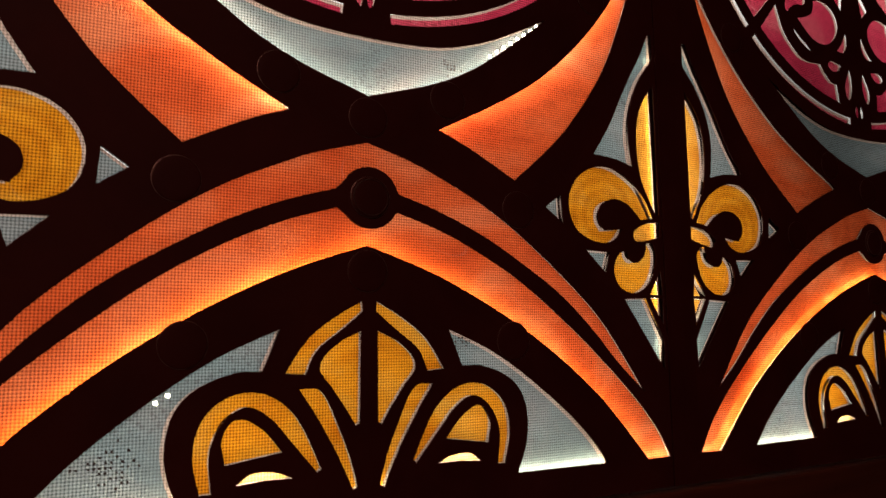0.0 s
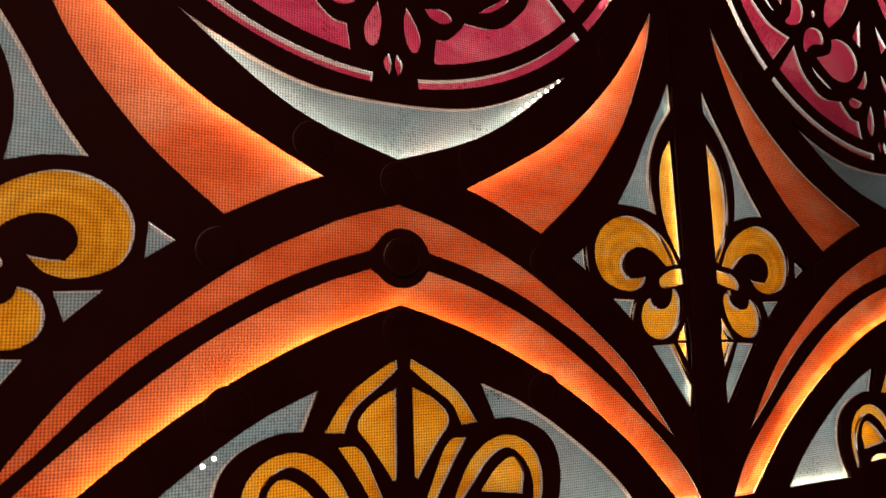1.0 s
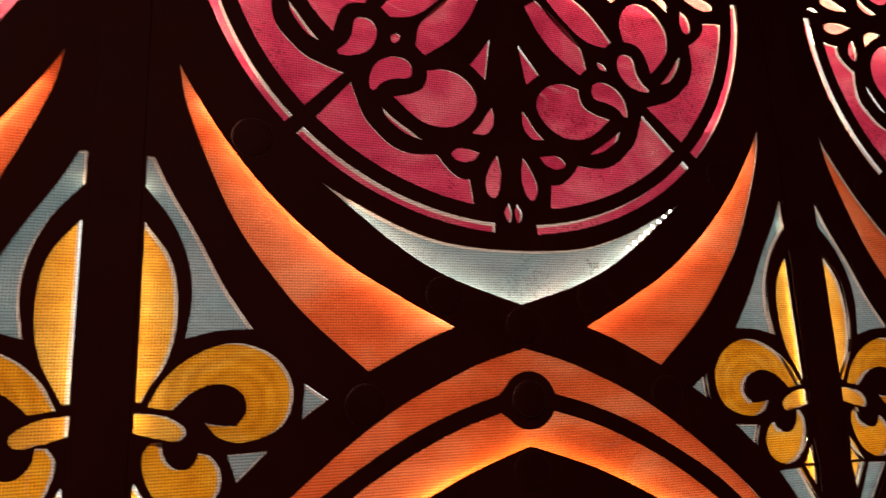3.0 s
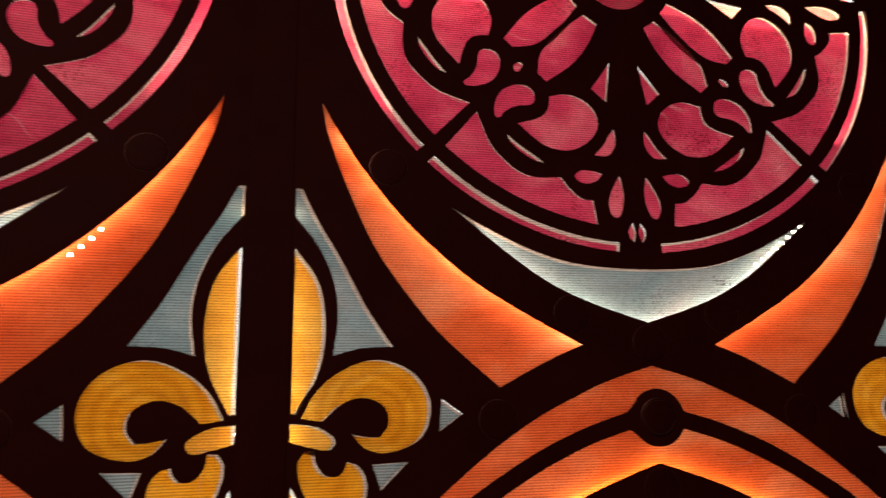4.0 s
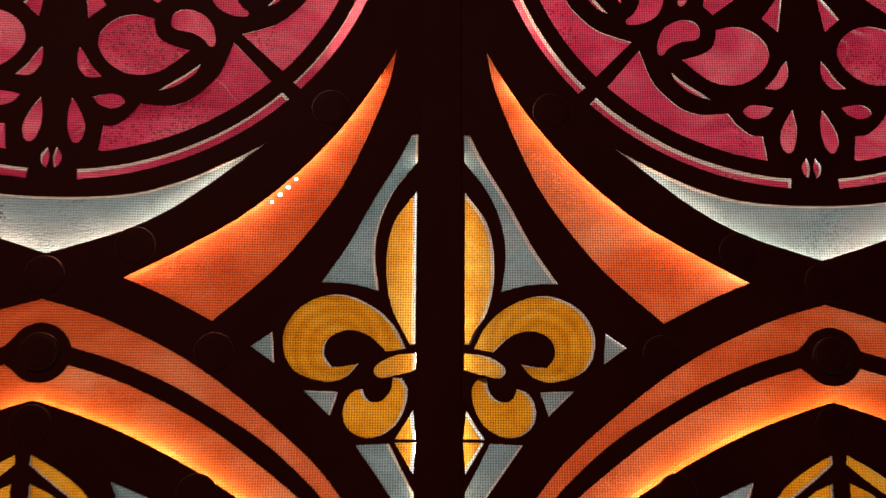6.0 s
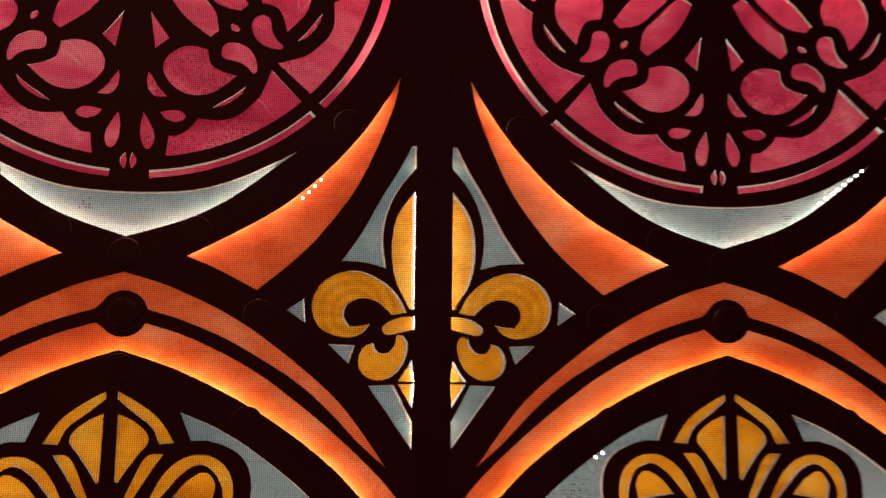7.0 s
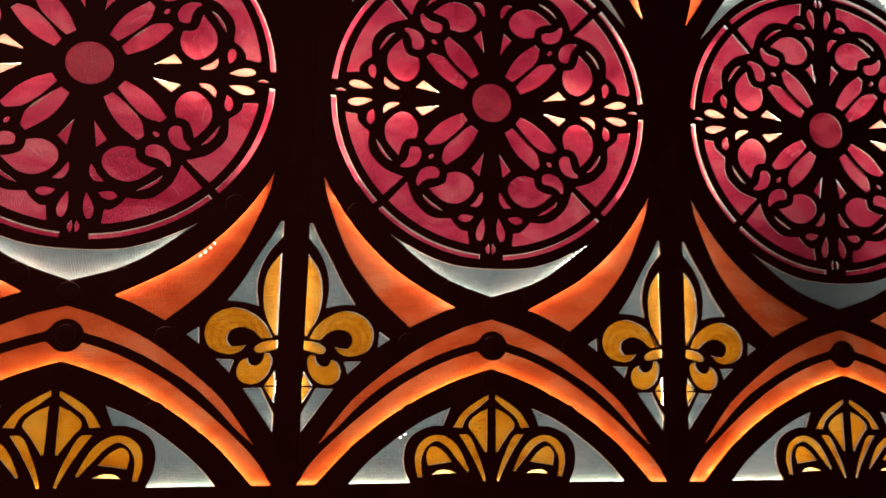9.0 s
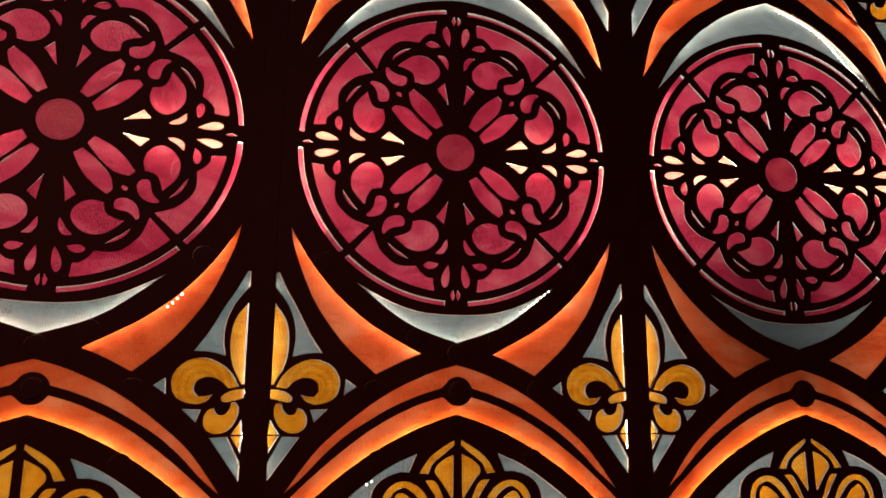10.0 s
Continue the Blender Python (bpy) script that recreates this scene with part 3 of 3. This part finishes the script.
def tape(pts, parent, y=0.0125, beads=False, wide=0.005, light=None):
    """LED tape along a line: a narrow ribbon, with its LEDs apart where they show."""
    line = smooth(list(pts) + [(*pts[-1][:2], 1)], 8)[: 8 * (len(pts) - 1) + 1] if len(pts) > 2 else [p[:2] for p in pts]
    line = [np.array(p) * S for p in line]
    dist = [0.0]
    for a, b in zip(line, line[1:]):
        dist.append(dist[-1] + float(np.linalg.norm(b - a)))
    bm = bmesh.new()
    if beads:
        k = max(2, int(dist[-1] / 0.0075))
        for i in range(k):
            d = (i + 0.5) / k * dist[-1]
            p = (np.interp(d, dist, [q[0] for q in line]), np.interp(d, dist, [q[1] for q in line]))
            box(p[0] - 0.0011, p[0] + 0.0011, y - 0.0012, y, p[1] - 0.0011, p[1] + 0.0011, bm=bm)
        return part("led_beads", bm, BEADS, parent, "row of bright warm white LEDs")
    rows = []
    for i, p in enumerate(line):
        t = line[min(i + 1, len(line) - 1)] - line[max(i - 1, 0)]
        nrm = np.array((-t[1], t[0])) / max(np.linalg.norm(t), 1e-9) * wide / 2
        rows.append([bm.verts.new((p[0] + a * nrm[0], y + b, p[1] + a * nrm[1])) for a, b in ((-1, 0), (1, 0), (1, 0.0015), (-1, 0.0015))])
    for a, b in zip(rows, rows[1:]):
        for i in range(4):
            bm.faces.new((a[i], a[i - 1], b[i - 1], b[i]))
    bm.faces.new(rows[0])
    bm.faces.new(rows[-1][::-1])
    bmesh.ops.recalc_face_normals(bm, faces=bm.faces)
    return part("led_tape", bm, light or TAPE, parent, "warm white LED tape")


TAPES = [
    [(0.0, -0.1262, 1), (0.095, -0.1590), (0.157, -0.1884), (0.216, -0.2225), (0.2775, -0.2645), (0.3385, -0.3140), (0.423, -0.4010, 1)],
    [(0.094, 0.032, 1), (0.168, 0.073), (0.2415, 0.119), (0.314, 0.183), (0.372, 0.2505), (0.414, 0.315, 1)],
    [(0.0, 0.0545, 1), (0.0975, 0.087), (0.165, 0.124), (0.235, 0.179, 1)],
    [(0.015, -0.4005, 1), (0.480, -0.4005, 1)],
    # short tape added to whiten the crown's feet
    [(0.094, -0.3755, 1), (0.156, -0.3755, 1)],
    [(0.4725, -0.285, 1), (0.4725, 0.200, 1)],
    [(0.0, 1.155, 1), (0.080, 1.127), (0.157, 1.091), (0.2195, 1.048), (0.267, 1.006), (0.321, 0.947, 1)],
    [(0.440, 0.868, 1), (0.420, 0.944), (0.391, 1.028), (0.350, 1.092), (0.265, 1.160, 1)],
    [(0.4695, 0.985, 1), (0.4695, 1.250, 1)],
]


DARK = set()     # meshes of the tapes that are left out of one panel


def panel(aside):
    """One bay of the screen: openwork, mesh, glass, caps and LED tapes."""
    thing = new("stained_glass_panel")
    panes = outlines + crown_panes(aside)
    rng = random.Random(11)
    openwork(thing, "openwork", 0.0, PLATE, "black metal openwork cut into lead-like cames", [worn(o[2], rng) for o in panes])
    back = [wider(line, 0.0060 if mat is ORANGE else 0.0038) for name, mat, line in panes if mat not in (PINK, LIT_PINK, DEEP) and not name.startswith("stem")]
    stem = [(0.466, -0.134), (0.441, -0.174), (0.467, -0.217), (0.472, -0.215), (0.472, -0.136)]
    back += [arc(0, MID, 0.438, 0, 355, 71), stem, flip(stem)]
    openwork(thing, "back_frame", PLATE + 0.0060, 0.0022, "black backing frame with wider openings", back)
    screen(thing)
    for name, mat, line in panes:
        margin = 0.0015 if name.startswith("stem") else 0.002 if name in ("seed_pane", "gem_pane") else 0.0055
        pane = part(name, slab(wider(line, 0.0040 if mat is ORANGE else 0.0030 if mat in (PINK, LIT_PINK, DEEP) and name not in ("rim_pane", "sliver_pane", "seed_pane") else 0.0007), margin, PLATE + 0.0036, PLATE + 0.0056, SLIPPED.get(name, SHIFT[mat])), mat, thing)
        pane.data.materials.append(FRINGE)
        pane.data.materials.append(CLEAR)
    for x, z in ((0, 0.031), (0, -0.153), (0.109, 0.070), (0.214, -0.064), (0.202, -0.236), (0.351, 0.262), (0, 1.178), (0.109, 1.14)):
        for sx in (1, -1) if x else (1,):
            cap(sx * x, z, 0.0245 * S, thing)
    cap(*BOSS, 0.0245 * S, thing, 1.0, 0.88)
    for pts in TAPES:
        for sx in (1, -1):
            made = tape([(sx * p[0], *p[1:]) for p in pts], thing, 0.0108 if pts == TAPES[0] else 0.0099 if pts in (TAPES[3], TAPES[5]) else 0.0125, wide=0.004 if pts in (TAPES[3], TAPES[5]) else 0.005, light=SOFT if pts in (TAPES[3], TAPES[5]) else AMBER_TAPE if pts == TAPES[0] else None)
            if pts in TAPES[1:3]:
                DARK.add(made.data.name)
    for sx in (1, -1):
        tape([(sx * 0.115, MID - 0.029, 1), (sx * 0.435, MID - 0.033, 1)], thing, 0.014, True)
        # wide ribbons added to spread the bead row's glow over nearby panes
        tape([(sx * 0.125, MID + 0.034, 1), (sx * 0.43, MID + 0.030, 1)], thing, 0.017, wide=0.012, light=HOT)
        tape([(sx * 0.125, MID - 0.037, 1), (sx * 0.43, MID - 0.034, 1)], thing, 0.017, wide=0.012, light=HOT)
        tape([(sx * 0.10, MID, 1), (sx * 0.45, MID, 1)], thing, 0.040, wide=0.014, light=HOT)
        # short tapes added behind the rim to brighten its sides
        for a0, a1 in ((56, 86), (94, 124)):
            tape([(sx * p[0], p[1], *([1] if i in (0, 5) else [])) for i, p in enumerate(arc(0, MID, 0.4275, a0, a1, 5))], thing, 0.0125, wide=0.002)
    # light box behind the glass
    part("light_sheet", box(-0.499 * S, 0.499 * S, 0.052, 0.054, LOW * S, TOP * S), SHEET, thing, "glowing back-light sheet")
    part("back_board", box(-0.499 * S, 0.499 * S, 0.0545, 0.0600, LOW * S, TOP * S), BLACK, thing)
    part("box_bottom", box(-0.499 * S, 0.499 * S, PLATE + 0.009, 0.052, (LOW + 0.002) * S, (LOW + 0.012) * S), WHITE, thing)
    part("box_top", box(-0.499 * S, 0.499 * S, PLATE + 0.009, 0.052, (TOP - 0.012) * S, (TOP - 0.002) * S), WHITE, thing)
    return tagged(thing, "backlit stained glass panel, crimson rose over orange arches, black openwork", "stained glass", "row of stained glass panels")


TURN_L = 5.39   # the next bay stands at a slight angle
middle = panel(0.003)
middle.matrix_basis = pose(0, 0, BASE)
east = copy_thing(middle, pose(S + 0.0015, 0, BASE))
west = panel(-0.006)
west.matrix_basis = pose(-S / 2, 0, BASE, 0, 0, TURN_L) @ pose(-S / 2, 0, 0)

# loose LEDs in front of single panes
tape([(0.172, 0.139, 1), (0.202, 0.161), (0.262, 0.206, 1)], middle, 0.0042, True)
tape([(-0.231, -0.297, 1), (-0.208, -0.283, 1)], middle, 0.0042, True)
tape([(0.272, 0.127, 1), (0.298, 0.153), (0.312, 0.170, 1)], west, 0.0042, True)
tape([(0.030, 1.133, 1), (0.095, 1.106), (0.143, 1.082), (0.186, 1.052), (0.270, 0.958), (0.320, 0.908), (0.378, 0.842, 1)], east, 0.0042, True)



def specks(parent, x, z, wide, high, count, seed):
    """Cells of the mesh that are clogged with dark paint."""
    rng, bm, seen = random.Random(seed), bmesh.new(), set()
    while len(seen) < count:
        seen.add((round(rng.gauss(0, wide) * S / 0.0030), round(rng.gauss(0, high) * S / 0.0030)))
    for i, j in seen:
        cx, cz, r = x * S + i * 0.0030, z * S + j * 0.0030, rng.uniform(0.0006, 0.00085)
        box(cx - r, cx + r, PLATE + 0.0001, PLATE + 0.0005, cz - r, cz + r, bm=bm)
    tagged(part("paint_specks", bm, WIRE, parent, "dark paint specks clogging the mesh"), kind="stuff")


specks(middle, -0.263, -0.352, 0.012, 0.010, 34, 1)
specks(middle, 0.116, 0.118, 0.006, 0.005, 10, 2)
specks(middle, 0.128, -0.236, 0.006, 0.003, 8, 3)
specks(west, -0.065, 0.109, 0.007, 0.004, 10, 4)

# east panel: tapes under the rose left out, dimness painted into its sheet there
for ob in [o for o in east.children if o.name.startswith("led_tape") and o.data.name in DARK]:
    bpy.data.objects.remove(ob)
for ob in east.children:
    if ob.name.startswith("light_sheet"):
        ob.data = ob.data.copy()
        ob.data.materials[0] = DIMMED

# ---- posts, base rail and the room ----


def post(m, name="mullion"):
    bm = box(-0.0165, 0.0165, -0.0018, -0.0003, LOW * S, TOP * S, 0.0006)
    ob = part(name, bm, BLACK)
    ob.matrix_world = m
    return tagged(ob, "black painted upright post between glass panels", "post", kind="structure")


post(pose(S / 2, 0, BASE))
post(pose(1.5 * S, 0, BASE))
post(pose(-S / 2, 0, BASE, 0, 0, TURN_L / 2))
post(pose(-S / 2, 0, BASE, 0, 0, TURN_L) @ pose(-S, 0, 0))


def setting(name, bm, mat, label, category, m=None):
    ob = part(name, bm, mat)
    if m is not None:
        ob.matrix_world = m
    return tagged(ob, label, category, kind="structure")


L = pose(-S / 2, 0, BASE, 0, 0, TURN_L)


def leak_strip(x0, x1):
    """Thin half-round metal strip along the openwork's lower edge, standing in for a line of leaking light."""
    bm = bmesh.new()
    m = pose((x0 + x1) / 2, -0.0012, -0.4455 * S, 0, 90, 0)
    bmesh.ops.create_cone(bm, cap_ends=True, segments=12, radius1=0.0009, radius2=0.0009, depth=x1 - x0, matrix=m)
    setting("trim", bm, LEAK, "thin bright metal strip standing in for leaking light over the rail", "trim", pose(0, 0, BASE))


# gaps are the breaks in the imitated line of light
for x0, x1 in ((-0.499, 0.384), (0.390, 0.837), (0.843, 1.499)):
    leak_strip(x0 * S, x1 * S)
setting("base_rail", box(-S / 2, 3.2, -0.010, 0.06, LOW * S - 0.16, LOW * S - 0.001, 0.003), WOOD, "dark red-brown wooden rail under the glass panels", "rail", pose(0, 0, BASE))
setting("base_rail", box(-3.0, -0.0005, -0.010, 0.06, LOW * S - 0.16, LOW * S - 0.001, 0.003), WOOD, "dark red-brown wooden rail under the glass panels", "rail", L)
setting("wall_below", box(-S / 2, 3.2, 0.004, 0.12, -BASE, LOW * S - 0.16), PLASTER, "dark brown plaster wall", "wall", pose(0, 0, BASE))
setting("wall_below", box(-3.0, -0.0005, 0.004, 0.12, -BASE, LOW * S - 0.16), PLASTER, "dark brown plaster wall", "wall", L)
setting("wall_above", box(-S / 2, 3.2, 0.0, 0.12, TOP * S, 3.0 - BASE), PLASTER, "dark brown plaster wall", "wall", pose(0, 0, BASE))
setting("wall_above", box(-3.0, -0.0005, 0.0, 0.12, TOP * S, 3.0 - BASE), PLASTER, "dark brown plaster wall", "wall", L)
setting("wall_beside", box(1.5 * S + 0.017, 3.2, 0.0, 0.12, LOW * S, TOP * S), PLASTER, "dark brown plaster wall", "wall", pose(0, 0, BASE))
setting("wall_beside", box(-3.0, -S - 0.017, 0.0, 0.12, LOW * S, TOP * S), PLASTER, "dark brown plaster wall", "wall", L)
setting("wall_behind_panels", box(-3.4, 3.4, 0.4, 0.5, 0, 3.0), PLASTER, "dark brown plaster wall", "wall")
setting("wall_south", box(-3.4, 3.4, -4.1, -4.0, 0, 3.0), PLASTER, "dark brown plaster wall", "wall")
setting("wall_west", box(-3.4, -3.2, -4.0, 0.4, 0, 3.0), PLASTER, "dark brown plaster wall", "wall")
setting("wall_east", box(3.2, 3.4, -4.0, 0.4, 0, 3.0), PLASTER, "dark brown plaster wall", "wall")
setting("floor", box(-3.4, 3.4, -4.1, 0.5, -0.1, 0.0), FLOORM, "dark stone floor", "floor")
setting("ceiling", box(-3.4, 3.4, -4.1, 0.5, 3.0, 3.1), PLASTER, "dark brown ceiling", "ceiling")
# body for the added fill lamp, also out of view
lamp_thing = new("ceiling_lamp")
lamp_thing.location = (-0.9, -2.3, 3.0)
part("lamp_plate", box(-0.3, 0.3, -0.3, 0.3, -0.03, -0.001, 0.004), BLACK, lamp_thing)
part("diffuser", box(-0.26, 0.26, -0.26, 0.26, -0.045, -0.031, 0.004), LAMPM, lamp_thing, "dim warm diffuser")
tagged(lamp_thing, "added dim warm fill lamp, unseen on the ceiling", "ceiling lamp")
